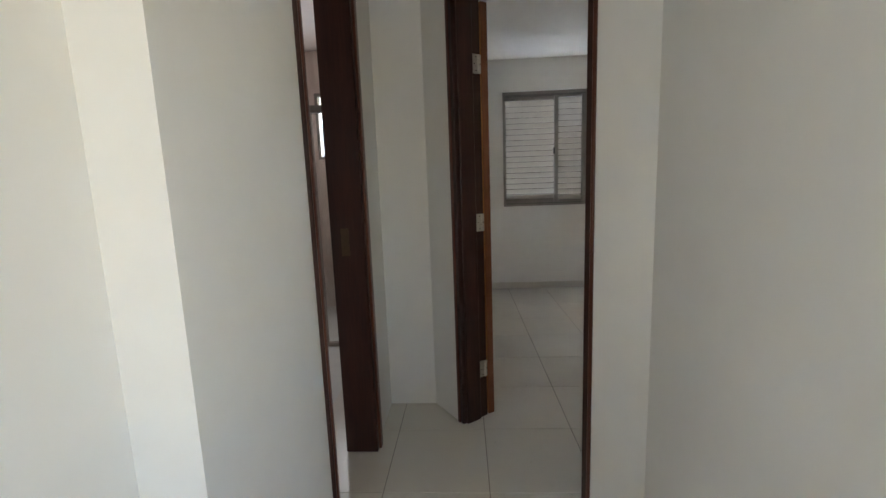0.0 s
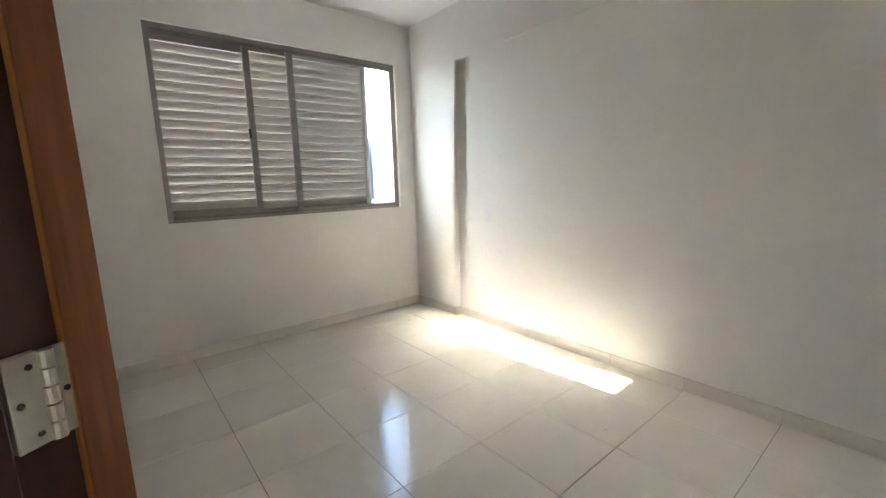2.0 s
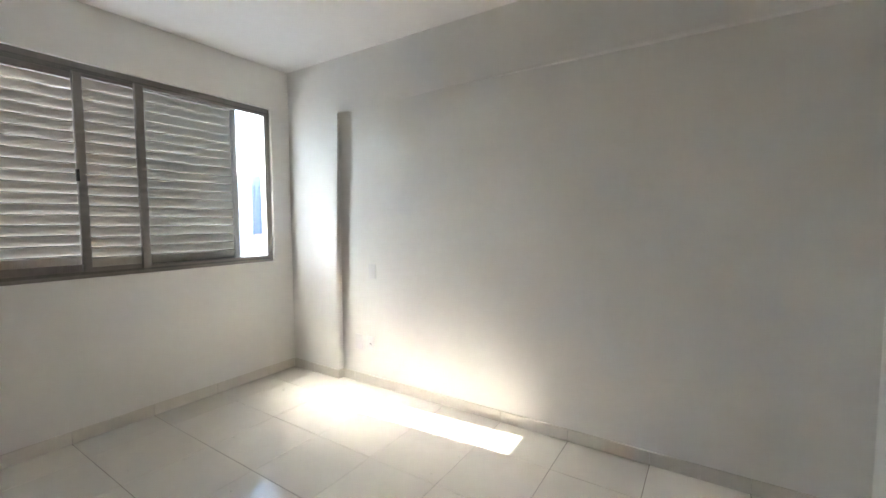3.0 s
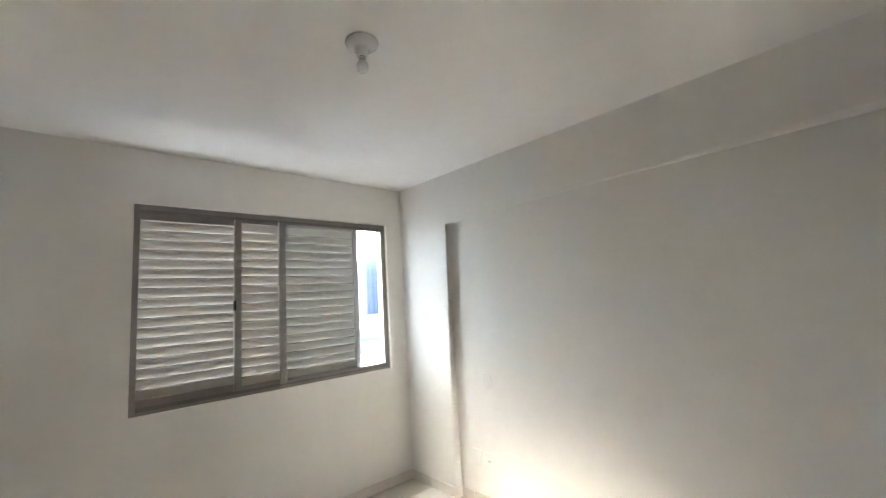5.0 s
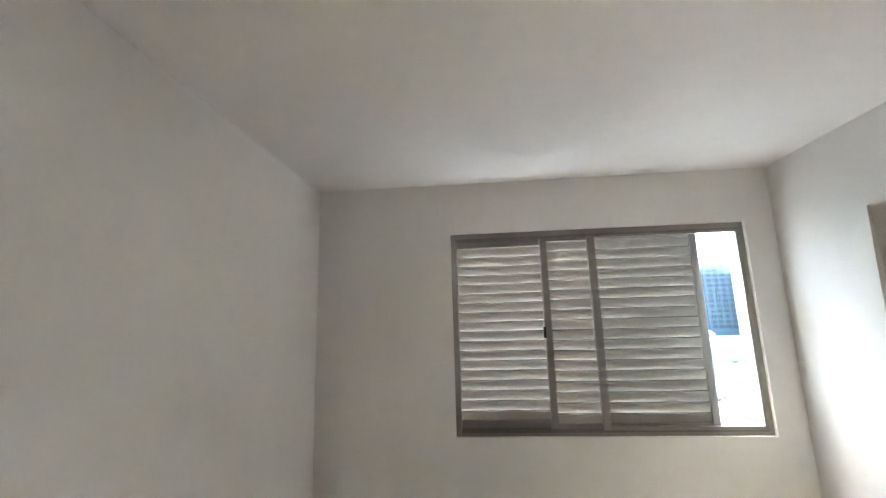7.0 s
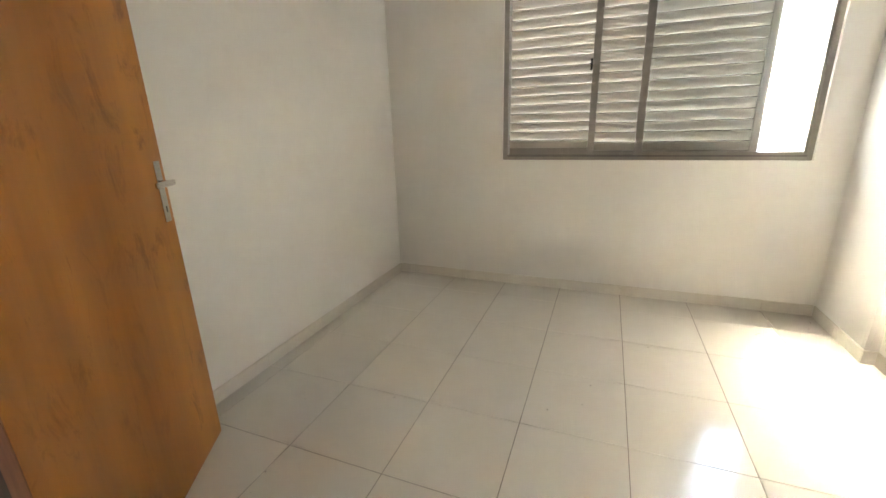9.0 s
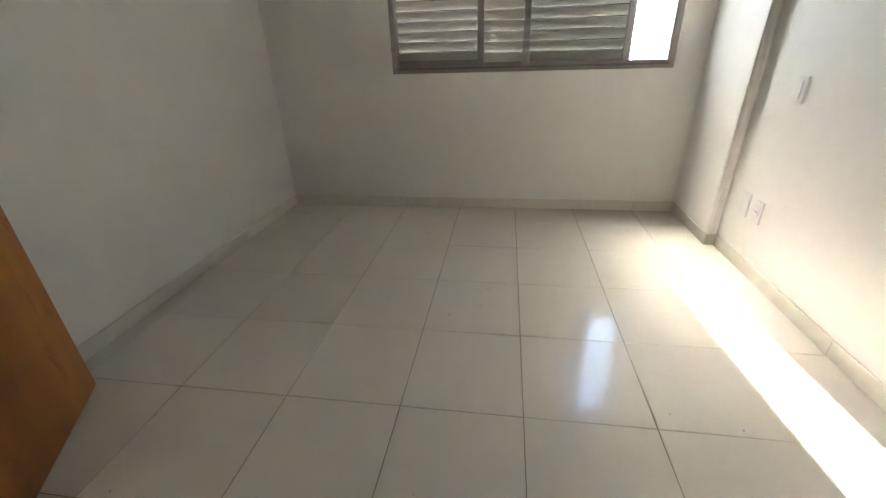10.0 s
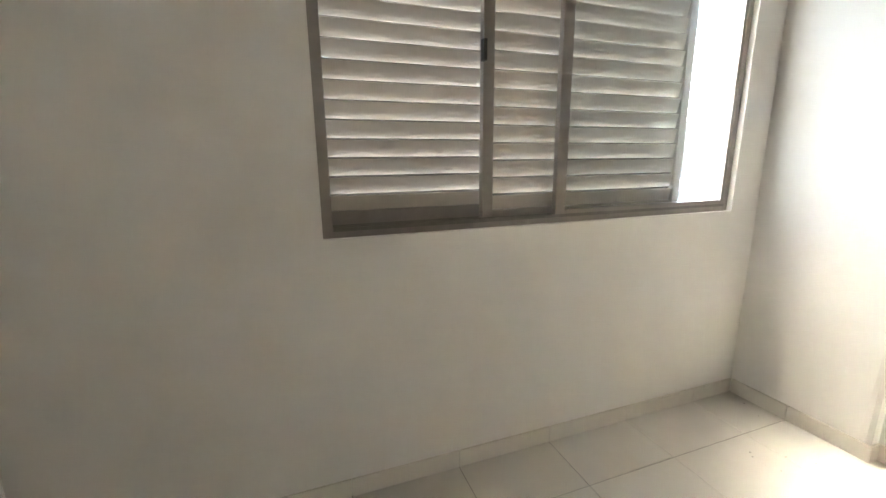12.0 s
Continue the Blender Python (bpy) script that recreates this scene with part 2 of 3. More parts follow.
def pillar_and_beam():
    """One L-shaped rib that stands proud of the wall."""
    bm = bmesh.new()
    poly = [(0, 0), (0, H), (-3.75, H), (-3.75, 2.213), (-0.572, 2.213), (-0.572, 0)]
    near = [bm.verts.new((2.943, y, z)) for y, z in poly]
    far = [bm.verts.new((EAST, y, z)) for y, z in poly]
    bm.faces.new(near)
    bm.faces.new(far)
    for i in range(6):
        j = (i + 1) % 6
        bm.faces.new((near[i], near[j], far[j], far[i]))
    edges = [e for e in bm.edges if {e.verts[0], e.verts[1]} in ({near[3], near[4]}, {near[4], near[5]})]
    bmesh.ops.bevel(bm, geom=edges, offset=0.042, segments=3, affect="EDGES", profile=0.5)
    return mesh_object("pillar_and_beam_east", bm, PAINT)


structure(pillar_and_beam(), "off-white painted pillar and beam in the wall")
JL, JR = 0.232, 1.031                   # the rough opening along the slanted wall
t_west = -(P0.x + N.x * WALL_T) / D.x
structure(prism("wall_slant_left", [(0, P0.y), (P0.x, P0.y), slant(JL, 0), slant(JL, WALL_T), (0, P0.y + N.y * WALL_T + D.y * t_west)], 0, H, PAINT), "off-white painted slanted wall beside the door")
t_back = (-3.75 - P0.y - N.y * WALL_T) / D.y
t_hall = (0.98 - P0.x) / D.x
structure(prism("wall_slant_right", [slant(JR, 0), slant(t_hall, 0), (0.98, -3.75), slant(t_back, WALL_T), slant(JR, WALL_T)], 0, H, PAINT), "off-white painted slanted wall beside the door")
structure(prism("wall_slant_header", [slant(JL, 0), slant(JR, 0), slant(JR, WALL_T), slant(JL, WALL_T)], 2.10, H, PAINT), "off-white painted wall over the door")
structure(box("ceiling", -1.4, 3.16, -6.8, 0.18, H, H + 0.15, CEILING_PAINT), "plain white painted ceiling")
floor = structure(box("floor", -0.12, 3.1, -6.7, 0.1, -0.2, -0.0025, GROUT), "glossy cream ceramic tile floor with thin dark joints")

# bathroom shell
structure(pierced_wall("wall_bath_north", (-1.35, -0.6, 0), (1, 0, 0), 1.23, H, (0, 0.12, 0), [(0.32, 0.95, 1.55, 2.2)], BATH_TILE), "pink patterned tile wall with a window")
structure(box("wall_bath_west", -1.35, -1.20, -4.0, -0.6, 0, H, BATH_TILE), "pink patterned tile bathroom wall")
structure(box("wall_bath_south", -1.20, -0.12, -4.0, -3.88, 0, H, BATH_TILE), "pink patterned tile bathroom wall")
structure(box("wall_bath_east", -0.132, -0.1205, -2.95, -0.6, 0, H, BATH_TILE), "pink patterned tile bathroom wall")
structure(box("bath_floor", -1.35, -0.122, -4.0, -0.48, -0.2, -0.001, BATH_FLOOR), "pale glossy bathroom floor tile")


# ---- door frames ----
def slant_box(name, d0, d1, n0, n1, z0, z1, mat, parent, bevel=0.002):
    bm = bmesh.new()
    add_box(bm, d0, d1, n0, n1, z0, z1, bevel)
    bmesh.ops.transform(bm, matrix=Matrix(((D.x, N.x, 0, P0.x), (D.y, N.y, 0, P0.y), (0, 0, 1, 0), (0, 0, 0, 1))), verts=bm.verts)
    return mesh_object(name, bm, mat, parent)


frame_1 = tagged(new("door_frame_1"), "dark varnished wooden door frame in the slanted wall", "door frame", kind="structure")
slant_box("jamb", JL, JL + 0.035, -0.002, WALL_T + 0.008, 0, 2.10, DARK_WOOD, frame_1)
slant_box("jamb", JL + 0.035, JL + 0.047, 0.02, 0.105, 0, 2.07, DARK_WOOD, frame_1)
slant_box("jamb", JR - 0.035, JR, -0.002, WALL_T + 0.008, 0, 2.10, DARK_WOOD, frame_1)
slant_box("jamb", JR - 0.047, JR - 0.035, 0.02, 0.105, 0, 2.07, DARK_WOOD, frame_1)
slant_box("head", JL + 0.035, JR - 0.035, -0.002, WALL_T + 0.008, 2.07, 2.10, DARK_WOOD, frame_1)
slant_box("casing", JL - 0.008, JL + 0.014, -0.008, -0.002, 0, 2.145, CASING_WOOD, frame_1, 0.004)
slant_box("casing", JR - 0.012, JR + 0.004, -0.008, -0.002, 0, 2.145, CASING_WOOD, frame_1, 0.004)
slant_box("casing", JL + 0.014, JR - 0.012, -0.008, -0.002, 2.095, 2.145, CASING_WOOD, frame_1, 0.004)

frame_2 = tagged(new("door_frame_2"), "dark varnished wooden door frame of the bathroom", "door frame", kind="structure")
for y0, y1 in ((-3.66, -3.625), (-3.085, -3.05)):
    box("jamb", -0.135, 0.012, y0, y1, 0, 2.10, DARK_WOOD, frame_2, 0.002)
box("head", -0.135, 0.012, -3.625, -3.085, 2.065, 2.10, DARK_WOOD, frame_2, 0.002)
box("casing", 0.012, 0.018, -3.658, -3.640, 0, 2.145, CASING_WOOD, frame_2, 0.004)
box("casing", 0.012, 0.024, -3.062, -3.02, 0, 2.145, CASING_WOOD, frame_2, 0.004)
box("casing", 0.012, 0.018, -3.640, -3.062, 2.10, 2.145, CASING_WOOD, frame_2, 0.004)
box("strike_plate", -0.09, -0.055, -3.0875, -3.085, 0.93, 1.05, TARNISH, frame_2)


# ---- bedroom door ----
def bedroom_door():
    hx, hy = slant(0.285, WALL_T + 0.022)
    ang = math.degrees(math.atan2(-2.005 - hy, 0.135 - hx))
    root = tagged(new("door_1"), "open orange-brown wooden door with wavy grain and chrome lever", "door")
    root.matrix_world = pose(hx, hy, 0, rz=ang)
    root["kind"] = "structure"
    w, t = 0.800, 0.035
    bm = bmesh.new()
    add_box(bm, 0.006, w, -t / 2, t / 2, 0.012, 2.055, 0.0025, 2)
    mesh_object("leaf", bm, DOOR_WOOD, root)
    box("edge_strip", 0.003, 0.0065, -t / 2 + 0.0005, t / 2 - 0.0005, 0.013, 2.054, RED_WOOD, root)
    for side in (-1, 1):
        s = side * (t / 2)
        plate = bmesh.new()
        add_box(plate, w - 0.062, w - 0.027, min(s, s + side * 0.005), max(s, s + side * 0.005), 0.94, 1.15, 0.002, 2)
        mesh_object("handle_plate", plate, CHROME, root)
        lever = bmesh.new()
        add_box(lever, w - 0.053, w - 0.037, min(s + side * 0.005, s + side * 0.045), max(s + side * 0.005, s + side * 0.045), 1.068, 1.084, 0.004, 2)
        add_box(lever, w - 0.150, w - 0.035, min(s + side * 0.036, s + side * 0.049), max(s + side * 0.036, s + side * 0.049), 1.066, 1.086, 0.005, 2)
        mesh_object("lever", lever, CHROME, root)
        box("keyhole", w - 0.048, w - 0.041, min(s + side * 0.005, s + side * 0.0056), max(s + side * 0.005, s + side * 0.0056), 0.975, 0.995, HOLE, root)
    return root


bedroom_door()


def hinge(z):
    """Two plates on frame and door edge, and the knuckle between them."""
    root = tagged(new("hinge"), "zinc butt hinge with screws on the dark door frame", "hinge", group="hinges of the bedroom door")
    hx, hy = slant(0.272, WALL_T - 0.010)
    root.matrix_world = pose(hx, hy, z, rz=math.degrees(math.atan2(N.y, N.x)))
    # local x runs into the bedroom, local y away from the opening
    box("frame_plate", -0.030, -0.004, -0.0025, 0.015, -0.043, 0.043, HINGE, root, 0.001)
    box("door_plate", 0.003, 0.030, -0.0025, 0.0005, -0.043, 0.043, HINGE, root, 0.001)
    for k in range(5):
        bm = bmesh.new()
        bmesh.ops.create_cone(bm, cap_ends=True, segments=12, radius1=0.006, radius2=0.006, depth=0.0155, matrix=Matrix.Translation((0, -0.003, -0.0344 + 0.0172 * k)))
        mesh_object("knuckle", bm, HINGE, root)
    for sx in (-0.018, 0.017):
        for sz, off in ((-0.031, 0.005), (0.0, -0.005), (0.031, 0.005)):
            bm = bmesh.new()
            bmesh.ops.create_cone(bm, cap_ends=True, segments=10, radius1=0.0028, radius2=0.0028, depth=0.0012, matrix=Matrix.Translation((sx + off, -0.003, sz)) @ Matrix.Rotation(math.pi / 2, 4, "X"))
            mesh_object("screw", bm, SCREW, root)
    return root


for z in (0.27, 1.033, 1.778):
    hinge(z)


# ---- window ----
def louvre_panel(name, x0, x1, z0, z1, y, count, label, comb=False, stile=0.045, rail=0.03, left=True, right=True):
    """A sash of tilted metal slats in a frame of stiles and rails."""
    root = tagged(new(name), label, "shutter", group="window shutters")
    root.location = ((x0 + x1) / 2, y, z0)
    w, h = x1 - x0, z1 - z0
    if left:
        box("stile", -w / 2, -w / 2 + stile, -0.015, 0.015, 0, h, ALU, root, 0.002)
    if right:
        box("stile", w / 2 - stile, w / 2, -0.015, 0.015, 0, h, ALU, root, 0.002)
    a, b = -w / 2 + (stile if left else 0), w / 2 - (stile if right else 0)
    box("rail", a, b, -0.013, 0.013, 0, rail + 0.006, ALU, root, 0.002)
    box("rail", a, b, -0.013, 0.013, h - rail, h, ALU, root, 0.002)
    pitch = (h - 2 * rail) / count
    bm = bmesh.new()
    # the slat: a bent strip, its upper edge to the room, its lower edge outside; a comb in the joint where light shows through
    n = max(2, int((b - a) / 0.011)) if comb else 1
    xs = [a + (b - a) * k / n for k in range(n + 1)]
    prof = [(0.006, -pitch * 0.47), (0.005, -pitch * 0.43), (-0.001, -pitch * 0.05), (-0.007, pitch * 0.36), (-0.0075, pitch * 0.405)]
    for off in (0.0, 0.0014):
        strip = [[bm.verts.new((xx, yy + off, zz)) for xx in (a, b)] for yy, zz in prof]
        for p, q in zip(strip, strip[1:]):
            bm.faces.new((p[0], p[1], q[1], q[0]))
    # rolled upper edge, and an added near-black strip: the joint's shade as colour, stopping leaks
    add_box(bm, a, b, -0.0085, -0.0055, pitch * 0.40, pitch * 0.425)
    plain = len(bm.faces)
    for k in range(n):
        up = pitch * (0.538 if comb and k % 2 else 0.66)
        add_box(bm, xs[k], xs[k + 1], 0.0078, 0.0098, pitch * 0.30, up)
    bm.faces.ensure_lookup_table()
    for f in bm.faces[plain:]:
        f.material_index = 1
    first = mesh_object("slat", bm, [SLAT, JOINT_SHADE], root)
    for k in range(count):
        ob = first if k == 0 else new("slat", first.data)
        ob.parent = root
        ob.location = (0, 0, rail + pitch * (k + 0.5))
        ob.rotation_euler = (random.uniform(-0.03, 0.03), random.uniform(-0.0015, 0.0015), 0)
    return root


def window():
    x0, x1, z0, z1 = WIN
    root = tagged(new("window_1"), "grey aluminium sliding window frame in the wall", "window", kind="structure")
    box("frame", x0, x0 + 0.035, 0.024, 0.125, z0, z1, ALU, root, 0.002)
    box("frame", x1 - 0.03, x1, 0.024, 0.125, z0, z1, ALU, root, 0.002)
    box("frame", x0 + 0.035, x1 - 0.03, 0.024, 0.125, z1 - 0.035, z1, ALU, root, 0.002)
    box("sill", x0 + 0.035, x1 - 0.03, 0.024, 0.125, z0, z0 + 0.022, ALU, root, 0.002)
    for y in (0.040, 0.078, 0.112):
        box("track", x0 + 0.035, x1 - 0.03, y - 0.022, y - 0.019, z0 + 0.022, z0 + 0.034, ALU_DARK, root)
        box("track", x0 + 0.035, x1 - 0.03, y - 0.022, y - 0.019, z1 - 0.047, z1 - 0.035, ALU_DARK, root)
    # glass sash, slid over to the open end
    box("sash_stile", 1.802, 1.850, 0.026, 0.052, z0 + 0.024, z1 - 0.037, ALU, root, 0.002)
    box("sash_stile", 2.722, 2.738, 0.026, 0.052, z0 + 0.024, z1 - 0.037, ALU, root, 0.002)
    box("sash_rail", 1.850, 2.722, 0.027, 0.051, z0 + 0.024, z0 + 0.052, ALU, root, 0.002)
    box("sash_rail", 1.850, 2.722, 0.027, 0.051, z1 - 0.060, z1 - 0.037, ALU, root, 0.002)
    pane = box("pane", 1.850, 2.722, 0.037, 0.041, z0 + 0.052, z1 - 0.060, PANE, root)
    pane.visible_shadow = False
    return root


window()
z0, z1 = WIN[2], WIN[3]
louvre_panel("shutter", 0.943, 1.532, z0 + 0.024, z1 - 0.037, 0.106, 18, "closed grey metal louvre shutter, dusty, in the window", comb=True, left=False, right=False, rail=0.05)
louvre_panel("shutter", 1.50, 2.50, z0 + 0.024, z1 - 0.037, 0.080, 18, "sliding pale metal louvre shutter behind the glass")
box("latch", 1.487, 1.500, 0.035, 0.058, 1.56, 1.63, HOLE)
tagged(bpy.data.objects["latch"], "small black latch on the shutter stile", "latch")


# ---- lamp, switch and sockets ----
def ceiling_lamp(x, y):
    root = tagged(new("ceiling_lamp"), "white porcelain lamp holder with a small bare bulb on the ceiling", "lamp")
    root.location = (x, y, H)
    lathe("base", [(0.064, 0), (0.066, -0.006), (0.063, -0.014), (0.050, -0.020), (0.030, -0.026), (0.024, -0.034), (0.023, -0.060), (0.0215, -0.064), (0.016, -0.064)], PORCELAIN, root)
    lathe("cap", [(0.013, -0.062), (0.013, -0.076), (0.0115, -0.080)], CHROME, root, 20)
    lathe("bulb", [(0.012, -0.078), (0.015, -0.084), (0.021, -0.094), (0.0235, -0.106), (0.021, -0.119), (0.013, -0.128), (0.004, -0.131)], BULB, root, 24)
    return root


ceiling_lamp(1.45, -1.765)


def wall_plate(name, y, z, w, h, label, category, kind):
    root = tagged(new(name), label, category, group="wall plates")
    root.matrix_world = pose(EAST, y, z)
    bm = bmesh.new()
    add_box(bm, -0.009, 0, -w / 2, w / 2, -h / 2, h / 2, 0.004, 3)
    mesh_object("plate", bm, PLASTIC, root)
    if kind == "switch":
        for k in (-1, 1):
            box("rocker", -0.013, -0.009, -0.011, 0.011, k * 0.021 - 0.018, k * 0.021 + 0.018, PLASTIC, root, 0.0015)
    if kind == "socket":
        lathe_ob = lathe("well", [(0.021, 0), (0.021, 0.003), (0.0185, 0.004)], PLASTIC, root, 20)
        lathe_ob.matrix_local = pose(-0.009, 0, 0, ry=-90)
        for k in (-0.009, 0, 0.009):
            box("pin_hole", -0.0142, -0.0128, k - 0.0025, k + 0.0025, -0.0025 + (0.004 if k == 0 else 0), 0.0025 + (0.004 if k == 0 else 0), HOLE, root)
    return root


wall_plate("light_switch", -0.915, 0.92, 0.072, 0.115, "white plastic light switch plate on the wall", "switch", "switch")
wall_plate("blank_plate", -0.765, 0.335, 0.085, 0.125, "white blank plastic cover plate low on the wall", "plate", "")
wall_plate("power_socket", -0.895, 0.335, 0.072, 0.115, "white plastic power socket low on the wall", "socket", "socket")


# ---- bathroom ----
def toilet():
    root = tagged(new("toilet"), "white porcelain toilet without a seat", "toilet")
    root.location = (-0.86, -2.42, 0)
    def ring(cx, rx, ry, z, n=32):
        return [(cx + rx * math.cos(2 * math.pi * i / n), ry * math.sin(2 * math.pi * i / n), z) for i in range(n)]
    def loft(name, rings, cap=True):
        bm = bmesh.new()
        vs = [[bm.verts.new(c) for c in r] for r in rings]
        for a, b in zip(vs, vs[1:]):
            for i in range(len(a)):
                j = (i + 1) % len(a)
                bm.faces.new((a[i], a[j], b[j], b[i]))
        bm.faces.new(vs[0])
        bm.faces.new(vs[-1])
        return mesh_object(name, bm, PORCELAIN, root, smooth=True)
    loft("bowl", [ring(-0.05, 0.17, 0.105, 0), ring(-0.05, 0.165, 0.10, 0.03), ring(-0.06, 0.14, 0.085, 0.12), ring(-0.03, 0.17, 0.12, 0.24), ring(0, 0.225, 0.17, 0.34), ring(0, 0.24, 0.185, 0.375), ring(0, 0.24, 0.185, 0.395), ring(0, 0.232, 0.178, 0.402), ring(0, 0.19, 0.135, 0.402), ring(0, 0.18, 0.125, 0.39), ring(-0.01, 0.15, 0.10, 0.30), ring(-0.03, 0.08, 0.06, 0.22)])
    box("pan_back", -0.33, -0.16, -0.10, 0.10, 0.0, 0.395, PORCELAIN, root, 0.02, 3)
    return root


toilet()


def shower_screen():
    root = tagged(new("shower_screen"), "clear glass shower screen in an aluminium frame", "shower screen")
    root.location = (0, -1.74, 0)
    box("post", -1.20, -1.165, -0.015, 0.015, 0, 1.79, ALU, root, 0.002)
    box("header", -1.20, -0.135, -0.02, 0.02, 1.79, 1.845, ALU, root, 0.002)
    box("threshold", -1.165, -0.135, -0.02, 0.02, 0, 0.03, ALU, root, 0.002)
    box("stile", -0.69, -0.66, -0.012, 0.012, 0.03, 1.79, ALU, root, 0.002)
    for x0_, x1_, y_ in ((-1.165, -0.69, 0), (-0.66, -0.135, 0)):
        g = box("pane", x0_, x1_, y_ - 0.003, y_ + 0.003, 0.03, 1.79, SHOWER_GLASS, root)
        g.visible_shadow = False
    return root


shower_screen()


def bath_window():
    root = tagged(new("window_2"), "small aluminium bathroom window with a transom bar", "window", kind="structure")
    x0_, x1_ = -1.03, -0.40
    for a, b in ((x0_, x0_ + 0.03), (x1_ - 0.03, x1_)):
        box("frame", a, b, -0.59, -0.53, 1.55, 2.2, ALU, root, 0.002)
    for a, b in ((1.55, 1.58), (2.17, 2.2), (2.02, 2.05)):
        box("frame", x0_ + 0.03, x1_ - 0.03, -0.59, -0.53, a, b, ALU, root, 0.002)
    return root


bath_window()


def shower_tap():
    root = tagged(new("shower_tap"), "chrome shower tap on the tile wall", "tap")
    root.matrix_world = pose(-1.20, -1.2, 1.1, ry=90)
    lathe("flange", [(0.03, 0), (0.03, 0.004), (0.012, 0.008), (0.012, 0.04)], CHROME, root, 20)
    box("lever", -0.012, 0.012, -0.05, 0.05, 0.04, 0.055, CHROME, root, 0.004, 2)
    return root


shower_tap()


def shower_head():
    root = tagged(new("electric_shower"), "white electric shower unit on the tile wall", "shower")
    root.matrix_world = pose(-1.20, -1.15, 2.02)
    arm = bmesh.new()
    bmesh.ops.create_cone(arm, cap_ends=True, segments=14, radius1=0.011, radius2=0.011, depth=0.22, matrix=Matrix.Translation((0.11, 0, 0)) @ Matrix.Rotation(math.pi / 2, 4, "Y"))
    mesh_object("arm", arm, CHROME, root, smooth=True)
    head = lathe("head", [(0.02, 0.05), (0.045, 0.035), (0.06, 0.0), (0.062, -0.045), (0.052, -0.055)], PLASTIC, root, 24)
    head.location = (0.24, 0, -0.02)
    return root


shower_head()


# ---- outside ----
GZ = -12.0
structure(box("ground", -3000, 3000, 0.4, 5000, GZ - 0.5, GZ, CONCRETE), "pale concrete ground in full sun")
def facade_material(name, color, rough=0.6):
    return material(name, color, rough, spread=0.08, grain=0.2, stain=0.03)
WHITE_F = facade_material("white_facade", (0.22, 0.22, 0.22))
TEAL_F = facade_material("teal_facade", (0.055, 0.095, 0.115), 0.3)
BLUE_F = facade_material("blue_facade", (0.045, 0.07, 0.115), 0.3)
ROOF_F = facade_material("clay_roof", (0.20, 0.085, 0.055), 0.8)
GREY_F = facade_material("grey_facade", (0.13, 0.13, 0.135))
DARK_F = facade_material("dark_window", (0.035, 0.045, 0.06), 0.2)


def tower(x, y, w, d, h, mat, label, cols, floors):
    root = tagged(new("tower_building"), label, "building", group="far towers")
    root.location = (x, y, GZ)
    box("wall", -w / 2, w / 2, -d / 2, d / 2, 0, h, mat, root)
    box("roof", -w / 4, w / 4, -d / 4, d / 4, h, h + 3.5, GREY_F, root)
    bm = bmesh.new()
    for i in range(cols):
        for k in range(floors):
            cx = -w / 2 + w * (i + 0.5) / cols
            cz = 4 + (h - 6) * (k + 0.5) / floors
            add_box(bm, cx - w / cols * 0.32, cx + w / cols * 0.32, -d / 2 - 0.08, -d / 2 + 0.1, cz - (h - 6) / floors * 0.3, cz + (h - 6) / floors * 0.3)
    tagged(mesh_object("windows", bm, DARK_F, root), kind="stuff")
    return root


def low_house(x, y, w, d, h, mat, roof):
    root = tagged(new("house"), "low pale house with a sloping clay roof", "house", group="low houses")
    root.location = (x, y, GZ)
    box("wall", -w / 2, w / 2, -d / 2, d / 2, 0, h, mat, root)
    bm = bmesh.new()
    v = [bm.verts.new(c) for c in ((-w / 2 - .4, -d / 2 - .4, h), (w / 2 + .4, -d / 2 - .4, h), (w / 2 + .4, d / 2 + .4, h), (-w / 2 - .4, d / 2 + .4, h), (-w / 2 - .4, 0, h + 2), (w / 2 + .4, 0, h + 2))]
    for f in ((0, 1, 5, 4), (2, 3, 4, 5), (0, 4, 3), (1, 2, 5), (0, 3, 2, 1)):
        bm.faces.new([v[i] for i in f])
    mesh_object("roof", bm, roof, root)
    box("door", -0.5, 0.5, -d / 2 - 0.05, -d / 2 + 0.1, 0, 2.2, DARK_F, root)
    for k in (-1, 1):
        box("window", k * w / 3 - 0.8, k * w / 3 + 0.8, -d / 2 - 0.05, -d / 2 + 0.1, 1.0, 2.2, DARK_F, root)
    return root


# bearings from the open end of the window, which the walk sees between about 20 and 60 degrees
for b, r, w, h, m, lab in ((28, 330, 26, 46, TEAL_F, "teal glass office tower in the hazy distance"), (33, 300, 24, 42, BLUE_F, "blue glass apartment tower in the hazy distance"), (37, 320, 22, 40, WHITE_F, "white apartment tower in the hazy distance"),
                           (44, 280, 26, 40, BLUE_F, "blue glass apartment tower in the hazy distance"), (50, 340, 28, 34, WHITE_F, "white apartment tower in the hazy distance"), (21, 400, 30, 40, WHITE_F, "white apartment tower in the hazy distance"), (58, 300, 28, 45, TEAL_F, "teal glass office tower in the hazy distance")):
    tower(2.6 + r * math.sin(radians(b)), r * math.cos(radians(b)), w, 20, h, m, lab, 6, 12)
rng = random.Random(4)
for k in range(26):
    b, r = rng.uniform(-2, 66), rng.uniform(120, 250)
    low_house(2.6 + r * math.sin(radians(b)), r * math.cos(radians(b)), rng.uniform(10, 18), rng.uniform(8, 12), rng.uniform(3.5, 7), WHITE_F if k % 3 else GREY_F, ROOF_F if k % 2 else GREY_F)
